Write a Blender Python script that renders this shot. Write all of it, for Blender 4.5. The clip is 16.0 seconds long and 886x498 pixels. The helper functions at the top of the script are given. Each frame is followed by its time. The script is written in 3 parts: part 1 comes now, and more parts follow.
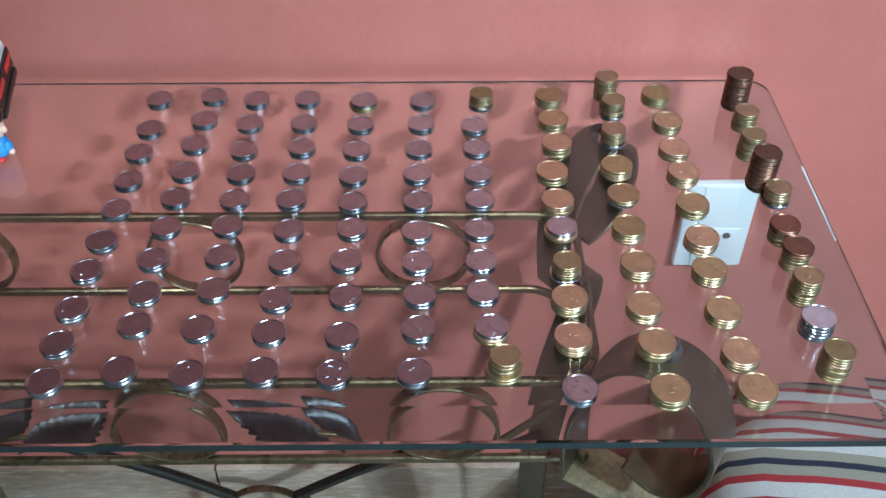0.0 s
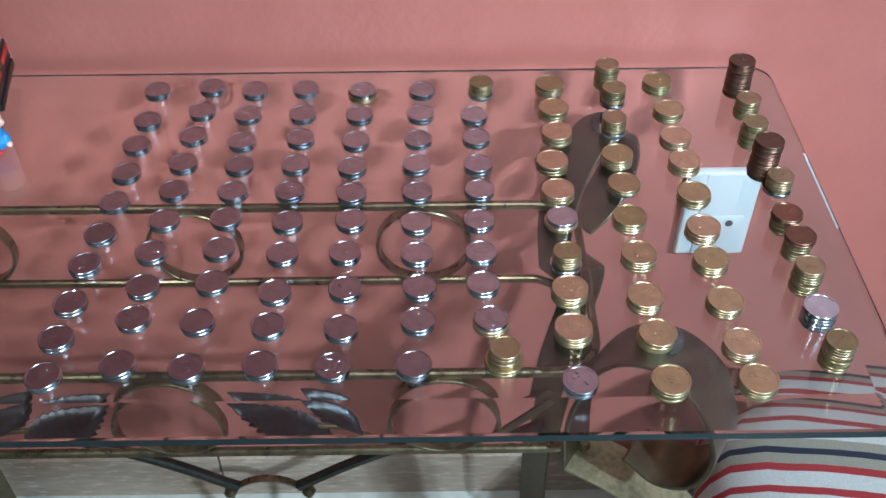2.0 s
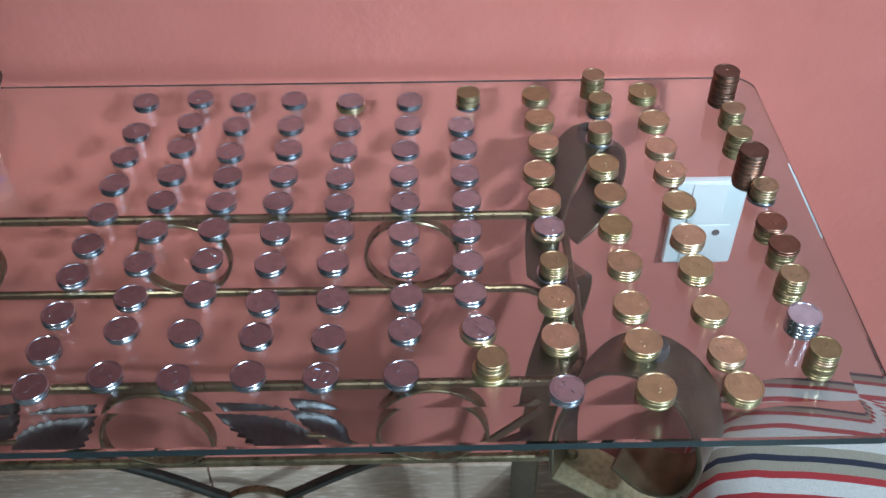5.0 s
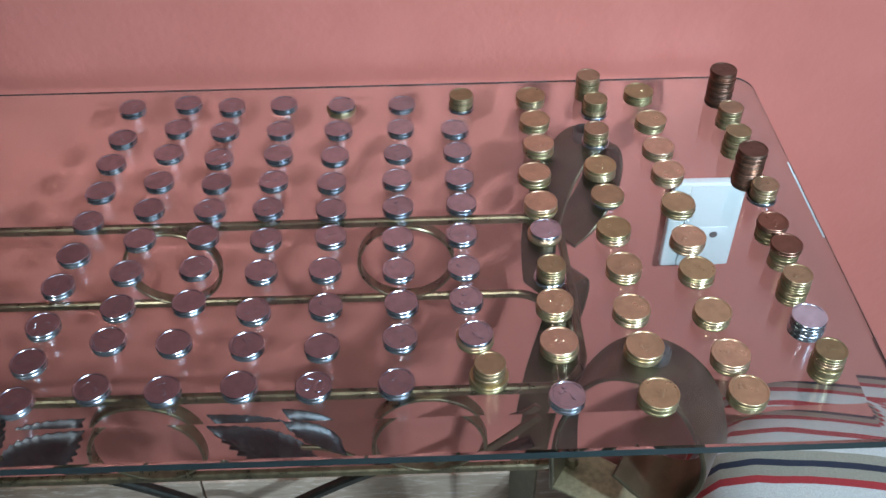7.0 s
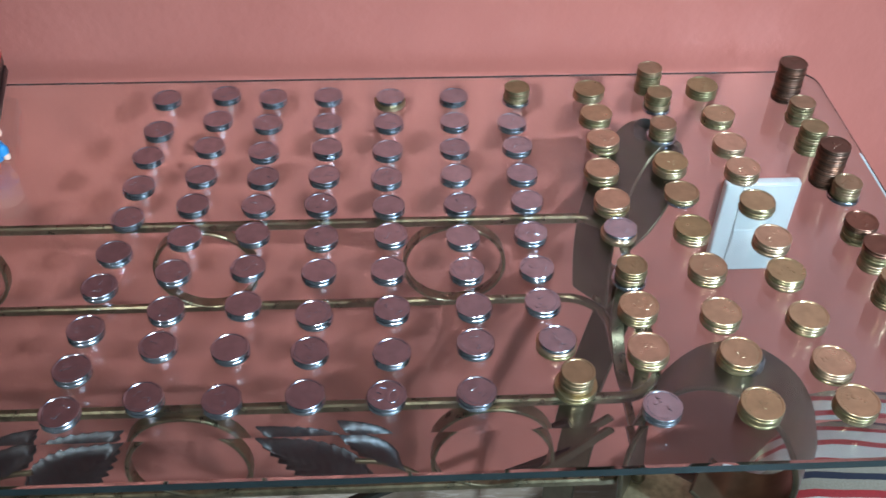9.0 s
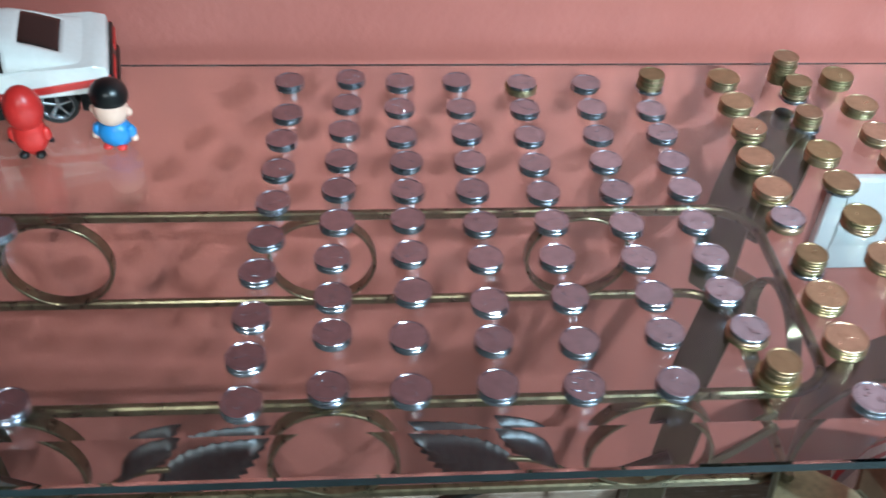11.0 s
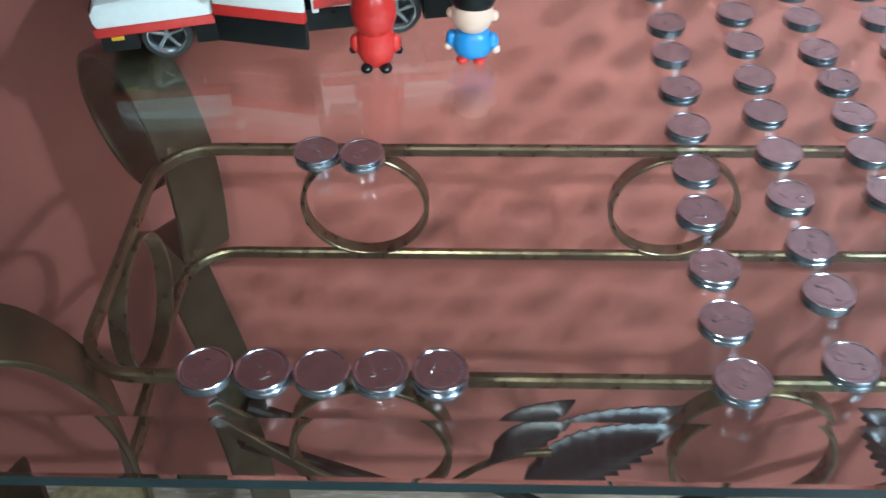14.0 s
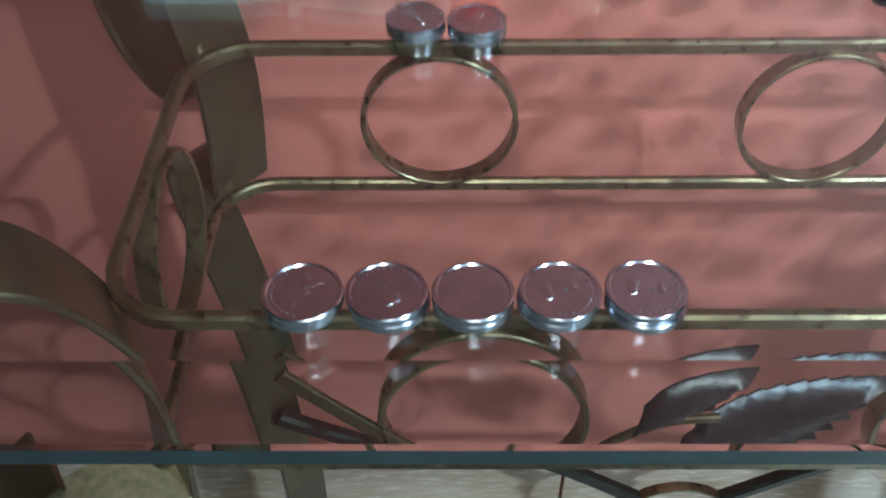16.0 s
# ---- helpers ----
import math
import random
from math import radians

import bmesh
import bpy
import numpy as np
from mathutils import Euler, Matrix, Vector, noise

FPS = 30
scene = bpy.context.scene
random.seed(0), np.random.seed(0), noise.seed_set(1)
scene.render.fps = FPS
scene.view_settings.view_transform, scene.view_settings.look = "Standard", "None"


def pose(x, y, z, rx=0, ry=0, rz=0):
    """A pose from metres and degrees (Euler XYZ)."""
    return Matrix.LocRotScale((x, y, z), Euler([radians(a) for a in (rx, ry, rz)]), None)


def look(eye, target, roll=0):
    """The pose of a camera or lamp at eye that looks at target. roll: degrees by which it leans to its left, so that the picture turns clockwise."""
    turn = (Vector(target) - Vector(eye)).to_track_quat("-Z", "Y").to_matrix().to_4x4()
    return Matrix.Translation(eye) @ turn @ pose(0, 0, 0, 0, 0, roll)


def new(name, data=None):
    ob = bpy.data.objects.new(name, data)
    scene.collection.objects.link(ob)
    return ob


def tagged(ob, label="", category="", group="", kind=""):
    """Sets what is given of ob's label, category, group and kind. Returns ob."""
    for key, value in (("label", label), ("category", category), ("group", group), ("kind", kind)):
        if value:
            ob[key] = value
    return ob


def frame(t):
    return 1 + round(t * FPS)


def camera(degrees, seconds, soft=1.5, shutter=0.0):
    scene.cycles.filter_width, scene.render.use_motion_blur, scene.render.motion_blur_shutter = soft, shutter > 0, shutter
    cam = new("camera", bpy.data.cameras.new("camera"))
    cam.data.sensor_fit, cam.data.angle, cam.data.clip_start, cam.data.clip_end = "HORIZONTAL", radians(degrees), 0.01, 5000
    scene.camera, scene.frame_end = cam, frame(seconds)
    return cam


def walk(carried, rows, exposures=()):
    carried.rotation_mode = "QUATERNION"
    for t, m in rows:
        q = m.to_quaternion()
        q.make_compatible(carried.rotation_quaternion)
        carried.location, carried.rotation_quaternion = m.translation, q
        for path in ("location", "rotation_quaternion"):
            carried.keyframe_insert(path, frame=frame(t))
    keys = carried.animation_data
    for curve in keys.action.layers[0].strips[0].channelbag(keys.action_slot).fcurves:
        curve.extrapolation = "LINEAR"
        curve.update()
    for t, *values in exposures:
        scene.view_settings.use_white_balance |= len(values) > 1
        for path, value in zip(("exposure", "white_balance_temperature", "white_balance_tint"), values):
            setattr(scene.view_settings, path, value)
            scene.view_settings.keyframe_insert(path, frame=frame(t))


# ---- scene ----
cam = camera(49.95, 16.0, soft=1.5, shutter=0.8)
PATH = [
    (0, (0.1126, -0.3431, 1.2096), (0.1165, 0.3878, 0.5270), -0.15),
    (0.5, (0.1140, -0.3415, 1.2091), (0.1188, 0.3865, 0.5236), -0.23),
    (1, (0.1139, -0.3399, 1.2072), (0.1190, 0.3856, 0.5189), -0.11),
    (1.5, (0.1139, -0.3343, 1.2111), (0.1156, 0.3848, 0.5161), -0.28),
    (2, (0.1159, -0.3376, 1.2099), (0.1154, 0.3829, 0.5165), -0.72),
    (2.5, (0.1153, -0.3358, 1.2102), (0.1154, 0.3836, 0.5155), -0.59),
    (3, (0.1164, -0.3342, 1.2099), (0.1187, 0.3852, 0.5153), -0.79),
    (3.5, (0.1153, -0.3374, 1.2092), (0.1244, 0.3870, 0.5199), -0.44),
    (4, (0.1170, -0.3414, 1.2128), (0.1253, 0.3852, 0.5258), -0.43),
    (6.5, (0.1190, -0.3347, 1.2076), (0.1325, 0.3962, 0.5252), -0.60),
    (7, (0.1178, -0.3302, 1.2000), (0.1338, 0.4029, 0.5200), -0.79),
    (7.5, (0.1127, -0.3210, 1.1847), (0.1328, 0.4150, 0.5080), -0.67),
    (8, (0.0954, -0.3138, 1.1695), (0.1306, 0.4251, 0.4966), 0.09),
    (8.2, (0.0868, -0.3090, 1.1695), (0.1251, 0.4272, 0.4939), 0.06),
    (10.5, (-0.0212, -0.2901, 1.1398), (0.0292, 0.4531, 0.4726), 2.93),
    (11, (-0.0670, -0.2814, 1.1315), (0.0017, 0.4627, 0.4670), 2.59),
    (11.4, (-0.1096, -0.2714, 1.1288), (-0.0362, 0.4745, 0.4667), 1.60),
    (12, (-0.1744, -0.2454, 1.1105), (-0.0961, 0.4981, 0.4464), 0.54),
    (12.5, (-0.2169, -0.2374, 1.0935), (-0.1498, 0.5094, 0.4318), -0.46),
    (12.6, (-0.2311, -0.2347, 1.0827), (-0.1674, 0.5129, 0.4217), -0.40),
    (13, (-0.2468, -0.2334, 1.0579), (-0.2131, 0.5224, 0.4040), -0.73),
    (13.2, (-0.2442, -0.2286, 1.0541), (-0.2500, 0.5103, 0.3803), -2.10),
    (13.5, (-0.2437, -0.2202, 1.0519), (-0.2665, 0.5069, 0.3658), -2.58),
    (13.8, (-0.2422, -0.2043, 1.0423), (-0.2717, 0.5168, 0.3501), -2.03),
    (14, (-0.2477, -0.1962, 1.0350), (-0.2792, 0.5264, 0.3444), -1.26),
    (14.5, (-0.2893, -0.1638, 1.0133), (-0.3025, 0.5422, 0.3052), -0.95),
    (15, (-0.3223, -0.1458, 0.9910), (-0.3049, 0.5613, 0.2842), -1.46),
    (15.2, (-0.3234, -0.1473, 0.9799), (-0.3113, 0.5672, 0.2804), -1.64),
    (15.5, (-0.3182, -0.1461, 0.9611), (-0.3262, 0.5733, 0.2665), -1.01),
    (16, (-0.3139, -0.1337, 0.9294), (-0.3257, 0.5781, 0.2270), -0.80),
]
walk(cam, [(t, look(eye, target, roll)) for t, eye, target, roll in PATH], [(0, 0.08, 6350, 5), (8, 0.08, 6350, 5), (10.5, 0.17, 6400, 1), (13, 0.27, 6500, 0), (16, 0.33, 6400, -2)])

# ---- world, lamps and exposure ----
world = bpy.data.worlds.new("room_world")
world.use_nodes = True
world.node_tree.nodes["Background"].inputs[0].default_value = (0.9, 0.85, 0.8, 1)
world.node_tree.nodes["Background"].inputs[1].default_value = 0.006
scene.world = world
scene.view_settings.exposure = 0.0

LAMP = (1.42, -1.46, 2.42)
LAMP_COLOUR = (0.60, 0.83, 1.03)
# a bare ceiling bulb, and beside it an added, unseen spot turned to the wall by the table; its cone dims the left
bulb = bpy.data.lights.new("bulb_light", "POINT")
bulb.energy, bulb.color, bulb.shadow_soft_size = 190.0, LAMP_COLOUR, 0.022
new("bulb_light", bulb).location = (LAMP[0] - 0.05, LAMP[1], LAMP[2])
spot = bpy.data.lights.new("added_spot", "SPOT")
spot.energy, spot.color, spot.shadow_soft_size = 350.0, LAMP_COLOUR, 0.022
spot.spot_size, spot.spot_blend = radians(58), 1.0
new("added_spot", spot).matrix_basis = look((LAMP[0] + 0.05, LAMP[1], LAMP[2]), (0.85, 0.42, 0.74))

# small unseen white lamps added in front of the table: one over its middle, one close to its end with the few coins
# still stand-ins for a single light that moves along with the camera
def torch_standin(eye, target, watts, cone):
    beam = bpy.data.lights.new("torch_standin_light", "SPOT")
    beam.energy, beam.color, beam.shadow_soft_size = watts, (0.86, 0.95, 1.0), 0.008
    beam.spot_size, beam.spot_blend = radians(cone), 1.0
    new("torch_standin_light", beam).matrix_basis = look(eye, target)


torch_standin((0.125, -0.365, 1.230), (0.15, 0.28, 0.62), 10.0, 76)
torch_standin((-0.295, -0.165, 1.005), (-0.31, 0.13, 0.60), 7.5, 66)


# ---- materials ----
def principled(name, colour, rough=0.5, metal=0.0):
    m = bpy.data.materials.new(name)
    m.use_nodes = True
    b = m.node_tree.nodes["Principled BSDF"]
    b.inputs["Base Color"].default_value = (*colour, 1)
    b.inputs["Roughness"].default_value = rough
    b.inputs["Metallic"].default_value = metal
    return m, m.node_tree.nodes, m.node_tree.links, b


def noisy(name, dark, light, scale, rough=(0.4, 0.6), metal=0.0, bump=0.0, fine=0.0, coord="Object", stretch=(1, 1, 1), bump_scale=None):
    """A surface whose colour drifts between two tones at a large and a small scale, with fine relief."""
    m, n, l, b = principled(name, light, rough[0], metal)
    co = n.new("ShaderNodeTexCoord")
    mp = n.new("ShaderNodeMapping")
    mp.inputs["Scale"].default_value = stretch
    l.new(co.outputs[coord], mp.inputs[0])
    big = n.new("ShaderNodeTexNoise")
    big.inputs["Scale"].default_value, big.inputs["Detail"].default_value = scale, 4
    small = n.new("ShaderNodeTexNoise")
    small.inputs["Scale"].default_value, small.inputs["Detail"].default_value = scale * 9, 6
    l.new(mp.outputs[0], big.inputs[0])
    l.new(mp.outputs[0], small.inputs[0])
    add = n.new("ShaderNodeMath")
    add.operation = "MULTIPLY_ADD"
    add.inputs[1].default_value = 0.45
    l.new(small.outputs[0], add.inputs[0])
    half = n.new("ShaderNodeMath")
    half.operation = "MULTIPLY"
    half.inputs[1].default_value = 0.55
    l.new(big.outputs[0], half.inputs[0])
    l.new(half.outputs[0], add.inputs[2])
    ramp = n.new("ShaderNodeValToRGB")
    ramp.color_ramp.elements[0].position, ramp.color_ramp.elements[1].position = 0.35, 0.65
    ramp.color_ramp.elements[0].color = (*dark, 1)
    ramp.color_ramp.elements[1].color = (*light, 1)
    l.new(add.outputs[0], ramp.inputs[0])
    l.new(ramp.outputs[0], b.inputs["Base Color"])
    rr = n.new("ShaderNodeMapRange")
    rr.inputs["To Min"].default_value, rr.inputs["To Max"].default_value = rough
    l.new(small.outputs[0], rr.inputs[0])
    l.new(rr.outputs[0], b.inputs["Roughness"])
    if bump:
        bp = n.new("ShaderNodeBump")
        bp.inputs["Strength"].default_value, bp.inputs["Distance"].default_value = 1.0, bump
        if bump_scale:
            grain = n.new("ShaderNodeTexNoise")
            grain.inputs["Scale"].default_value, grain.inputs["Detail"].default_value = bump_scale, 3
            l.new(mp.outputs[0], grain.inputs[0])
            l.new(grain.outputs[0], bp.inputs["Height"])
        else:
            l.new(small.outputs[0], bp.inputs["Height"])
        l.new(bp.outputs[0], b.inputs["Normal"])
    return m


def coin_metal(name, tones, rough, metal=0.9):
    """Coin metal: a tone of its own for each coin, hairline wear and soft relief on the faces."""
    m, n, l, b = principled(name, tones[0], rough, metal)
    info = n.new("ShaderNodeObjectInfo")
    ramp = n.new("ShaderNodeValToRGB")
    els = ramp.color_ramp.elements
    while len(els) < len(tones):
        els.new(0.5)
    for k, tone in enumerate(tones):
        els[k].position = k / max(1, len(tones) - 1)
        els[k].color = (*tone, 1)
    l.new(info.outputs["Random"], ramp.inputs[0])
    co = n.new("ShaderNodeTexCoord")
    grime = n.new("ShaderNodeTexNoise")
    grime.inputs["Scale"].default_value, grime.inputs["Detail"].default_value = 160, 5
    grime.noise_dimensions = "4D"
    off = n.new("ShaderNodeMath")
    off.operation = "MULTIPLY"
    off.inputs[1].default_value = 60
    l.new(info.outputs["Random"], off.inputs[0])
    l.new(off.outputs[0], grime.inputs["W"])
    l.new(co.outputs["Object"], grime.inputs["Vector"])
    mix = n.new("ShaderNodeMix")
    mix.data_type, mix.blend_type = "RGBA", "MULTIPLY"
    shade = n.new("ShaderNodeMapRange")
    shade.inputs["From Min"].default_value, shade.inputs["From Max"].default_value = 0.35, 0.65
    shade.inputs["To Min"].default_value, shade.inputs["To Max"].default_value = 0.82, 1.0
    l.new(grime.outputs["Fac"], shade.inputs[0])
    mix.inputs["Factor"].default_value = 1.0
    l.new(ramp.outputs[0], mix.inputs["A"])
    l.new(shade.outputs[0], mix.inputs["B"])
    l.new(mix.outputs["Result"], b.inputs["Base Color"])
    rr = n.new("ShaderNodeMapRange")
    rr.inputs["To Min"].default_value, rr.inputs["To Max"].default_value = rough + 0.12, max(0.05, rough - 0.1)
    l.new(grime.outputs["Fac"], rr.inputs[0])
    l.new(rr.outputs[0], b.inputs["Roughness"])
    relief = n.new("ShaderNodeTexVoronoi")
    relief.inputs["Scale"].default_value = 170
    relief.feature = "SMOOTH_F1"
    relief.inputs["Smoothness"].default_value = 0.8
    relief.voronoi_dimensions = "4D"
    l.new(off.outputs[0], relief.inputs["W"])
    l.new(co.outputs["Object"], relief.inputs["Vector"])
    bp = n.new("ShaderNodeBump")
    bp.inputs["Strength"].default_value, bp.inputs["Distance"].default_value = 0.7, 0.00022
    l.new(relief.outputs["Distance"], bp.inputs["Height"])
    l.new(bp.outputs[0], b.inputs["Normal"])
    return m


def glassy(name, colour, rough=0.0, ior=1.5):
    m, n, l, b = principled(name, colour, rough)
    b.inputs["Transmission Weight"].default_value = 1.0
    b.inputs["IOR"].default_value = ior
    return m


WALL = noisy("terracotta_paint", (0.44, 0.128, 0.100), (0.49, 0.147, 0.116), 2.2, (0.45, 0.6), bump=0.0006, bump_scale=90)
GREY_PAINT = noisy("dark_grey_paint", (0.045, 0.045, 0.048), (0.065, 0.065, 0.068), 3, (0.6, 0.75), bump=0.0004)
WHITE_PAINT = noisy("grey_ceiling_paint", (0.13, 0.135, 0.15), (0.17, 0.175, 0.19), 3, (0.6, 0.75), bump=0.0004)
TILE = noisy("glazed_floor_tile", (0.42, 0.39, 0.345), (0.56, 0.53, 0.48), 5, (0.18, 0.3), bump=0.0003)
GROUT = noisy("grey_grout", (0.3, 0.27, 0.24), (0.4, 0.36, 0.32), 30, (0.8, 0.9))
SKIRT = noisy("brown_marbled_tile", (0.24, 0.16, 0.11), (0.42, 0.32, 0.25), 9, (0.2, 0.32), stretch=(0.5, 1, 2))
BRONZE = noisy("aged_brass_iron", (0.075, 0.060, 0.036), (0.24, 0.19, 0.115), 14, (0.22, 0.36), metal=0.9, bump=0.00015, bump_scale=140)
# darker copy of the table metal: shade put into the colour
BRONZE_SHADED = noisy("shaded_bronze", (0.075, 0.059, 0.037), (0.145, 0.112, 0.068), 9, (0.26, 0.38), metal=0.85, bump=0.0001, bump_scale=140)
DARK_IRON = noisy("dark_iron", (0.010, 0.009, 0.008), (0.035, 0.030, 0.022), 16, (0.34, 0.5), metal=0.6, bump=0.0001, bump_scale=140)
# lighter copy for the front legs: direct light put into the colour
BAND_LIT = noisy("lit_brass_band", (0.16, 0.13, 0.075), (0.36, 0.30, 0.185), 22, (0.3, 0.45), metal=0.55, bump=0.0001, bump_scale=140)
# silvery steel, its colour lowered to carry the shade on the apron
STEEL_LEAF = noisy("shaded_steel", (0.018, 0.0185, 0.020), (0.075, 0.077, 0.083), 30, (0.32, 0.46), metal=0.9, bump=0.0004, bump_scale=220)
RED = noisy("red_plastic", (0.52, 0.02, 0.018), (0.6, 0.03, 0.025), 30, (0.3, 0.42))
BLUE = noisy("blue_plastic", (0.02, 0.2, 0.5), (0.03, 0.26, 0.6), 30, (0.3, 0.42))
PEACH = noisy("peach_plastic", (0.72, 0.46, 0.36), (0.78, 0.52, 0.42), 30, (0.4, 0.5))
CAR_WHITE = noisy("white_car_paint", (0.76, 0.74, 0.7), (0.82, 0.8, 0.77), 25, (0.14, 0.22))
CAR_GLASS = noisy("smoked_plastic_glazing", (0.012, 0.007, 0.006), (0.03, 0.016, 0.014), 20, (0.05, 0.12))
CHROME = noisy("dull_chrome", (0.5, 0.51, 0.53), (0.66, 0.67, 0.69), 60, (0.18, 0.3), metal=1.0)
RUBBER = noisy("black_rubber", (0.012, 0.012, 0.012), (0.022, 0.022, 0.022), 60, (0.6, 0.75))
AMBER = noisy("amber_plastic", (0.6, 0.28, 0.02), (0.7, 0.35, 0.03), 40, (0.2, 0.3))
EDGE = noisy("ground_glass_edge", (0.005, 0.013, 0.015), (0.013, 0.028, 0.032), 60, (0.1, 0.25))
# tint also holds the lamplight loss that the shadowless sheet leaves out
GLASS = glassy("dimmed_glass", (0.70, 0.725, 0.72))
WHITE_PLASTIC = noisy("white_plastic", (0.74, 0.75, 0.76), (0.8, 0.8, 0.8), 20, (0.3, 0.4))
GREY_PLASTIC = noisy("grey_plastic", (0.05, 0.05, 0.05), (0.09, 0.09, 0.09), 20, (0.35, 0.5))
BLACK = noisy("black_plastic", (0.004, 0.004, 0.0045), (0.009, 0.009, 0.0095), 25, (0.22, 0.4))
SILVER = coin_metal("steel_coin", [(0.42, 0.445, 0.51), (0.54, 0.56, 0.63), (0.47, 0.485, 0.56)], 0.17, 1.0)
BRASS25 = coin_metal("brass_coin", [(0.35, 0.285, 0.15), (0.41, 0.33, 0.175), (0.58, 0.39, 0.27), (0.30, 0.25, 0.125)], 0.30, 0.88)
BRASS10 = coin_metal("dull_brass_coin", [(0.19, 0.155, 0.08), (0.30, 0.225, 0.12), (0.36, 0.23, 0.145)], 0.34, 0.78)
COPPER = coin_metal("copper_coin", [(0.14, 0.08, 0.057), (0.24, 0.115, 0.078), (0.11, 0.066, 0.05)], 0.36)


# ---- building blocks ----
def finish(bm, name, materials, smooth=True, angle=35):
    bmesh.ops.recalc_face_normals(bm, faces=bm.faces)
    mesh = bpy.data.meshes.new(name)
    if smooth:
        for f in bm.faces:
            f.smooth = True
        limit = radians(angle)
        for e in bm.edges:
            if len(e.link_faces) == 2 and e.calc_face_angle(0) > limit:
                e.smooth = False
    bm.to_mesh(mesh)
    bm.free()
    for m in materials if isinstance(materials, (list, tuple)) else [materials]:
        mesh.materials.append(m)
    return mesh


def part(name, bm, material, parent, label="", smooth=True, angle=35):
    ob = new(name, finish(bm, name, material, smooth, angle))
    ob.parent = parent
    if label:
        tagged(ob, label)
    return ob


def thing(name, label, category, group="", at=(0, 0, 0), turn=0.0, kind=""):
    ob = new(name)
    ob.empty_display_size = 0.02
    ob.matrix_basis = pose(*at, 0, 0, turn)
    return tagged(ob, label, category, group, kind)


def box_bm(size, at=(0, 0, 0), bevel=0.0, segments=2, bm=None, turn=None):
    out = bm or bmesh.new()
    made = bmesh.ops.create_cube(out, size=1.0)["verts"]
    m = Matrix.Translation(at) @ (turn or Matrix()) @ Matrix.Diagonal((*size, 1))
    bmesh.ops.transform(out, matrix=m, verts=made)
    if bevel:
        edges = list({e for v in made for e in v.link_edges})
        bmesh.ops.bevel(out, geom=edges, offset=bevel, segments=segments, affect="EDGES", profile=0.5)
    return out


def lathe_bm(profile, steps=32, bm=None, at=(0, 0, 0)):
    """Turns a profile of (radius, height) round z."""
    out = bm or bmesh.new()
    rings = []
    for r, h in profile:
        if r < 1e-7:
            rings.append([out.verts.new((at[0], at[1], at[2] + h))])
        else:
            rings.append([out.verts.new((at[0] + r * math.cos(2 * math.pi * k / steps), at[1] + r * math.sin(2 * math.pi * k / steps), at[2] + h)) for k in range(steps)])
    for a, b in zip(rings, rings[1:]):
        for k in range(steps):
            q = [a[k % len(a)], a[(k + 1) % len(a)], b[(k + 1) % len(b)], b[k % len(b)]]
            q = [v for i, v in enumerate(q) if v not in q[:i]]
            if len(q) > 2:
                out.faces.new(q)
    return out


def glide(points, steps=8):
    """A smooth line through the points (Catmull-Rom)."""
    p = [Vector(v) for v in points]
    p = [2 * p[0] - p[1], *p, 2 * p[-1] - p[-2]]
    out = []
    for a, b, c, d in zip(p, p[1:], p[2:], p[3:]):
        for k in range(steps):
            u = k / steps
            out.append(0.5 * (2 * b + (c - a) * u + (2 * a - 5 * b + 4 * c - d) * u * u + (3 * b - a - 3 * c + d) * u**3))
    out.append(p[-2])
    return out


def bar_bm(points, width, thick, across=None, closed=False, bm=None, taper=1.0):
    """A bar of rectangular section with eased edges along a line; across: the way its width lies."""
    out = bm or bmesh.new()
    pts = [Vector(p) for p in points]
    n = len(pts)
    e = min(width, thick) * 0.22
    loops = []
    side = Vector(across) if across else None
    for k, p in enumerate(pts):
        if closed:
            way = (pts[(k + 1) % n] - pts[k - 1]).normalized()
        else:
            way = (pts[min(k + 1, n - 1)] - pts[max(k - 1, 0)]).normalized()
        ref = side or (Vector((0, 0, 1)) if abs(way.z) < 0.95 else Vector((1, 0, 0)))
        u = (ref - way * ref.dot(way)).normalized()
        v = way.cross(u)
        s = 1.0 + (taper - 1.0) * k / max(1, n - 1)
        w, t = width / 2 * s, thick / 2
        ring = [(w - e, t), (w, t - e), (w, e - t), (w - e, -t), (e - w, -t), (-w, e - t), (-w, t - e), (e - w, t)]
        loops.append([out.verts.new(p + u * a + v * b) for a, b in ring])
    pairs = list(zip(loops, loops[1:])) + ([(loops[-1], loops[0])] if closed else [])
    for a, b in pairs:
        for k in range(8):
            out.faces.new((a[k], a[(k + 1) % 8], b[(k + 1) % 8], b[k]))
    if not closed:
        out.faces.new(loops[0][::-1])
        out.faces.new(loops[-1])
    return out


def circle(cx, cz, r, y, steps=40, plane="xz"):
    out = []
    for k in range(steps):
        a = 2 * math.pi * k / steps
        out.append((cx + r * math.cos(a), y, cz + r * math.sin(a)) if plane == "xz" else (y, cx + r * math.cos(a), cz + r * math.sin(a)))
    return out


# ---- the room ----
WALL_Y = 0.421
X0, X1, Y0, CEIL = -3.72, 4.2, -5.3, 2.75


def slab(name, size, at, material, label, category):
    ob = new(name, finish(box_bm(size, at), name, material, smooth=False))
    return tagged(ob, label, category, kind="structure")


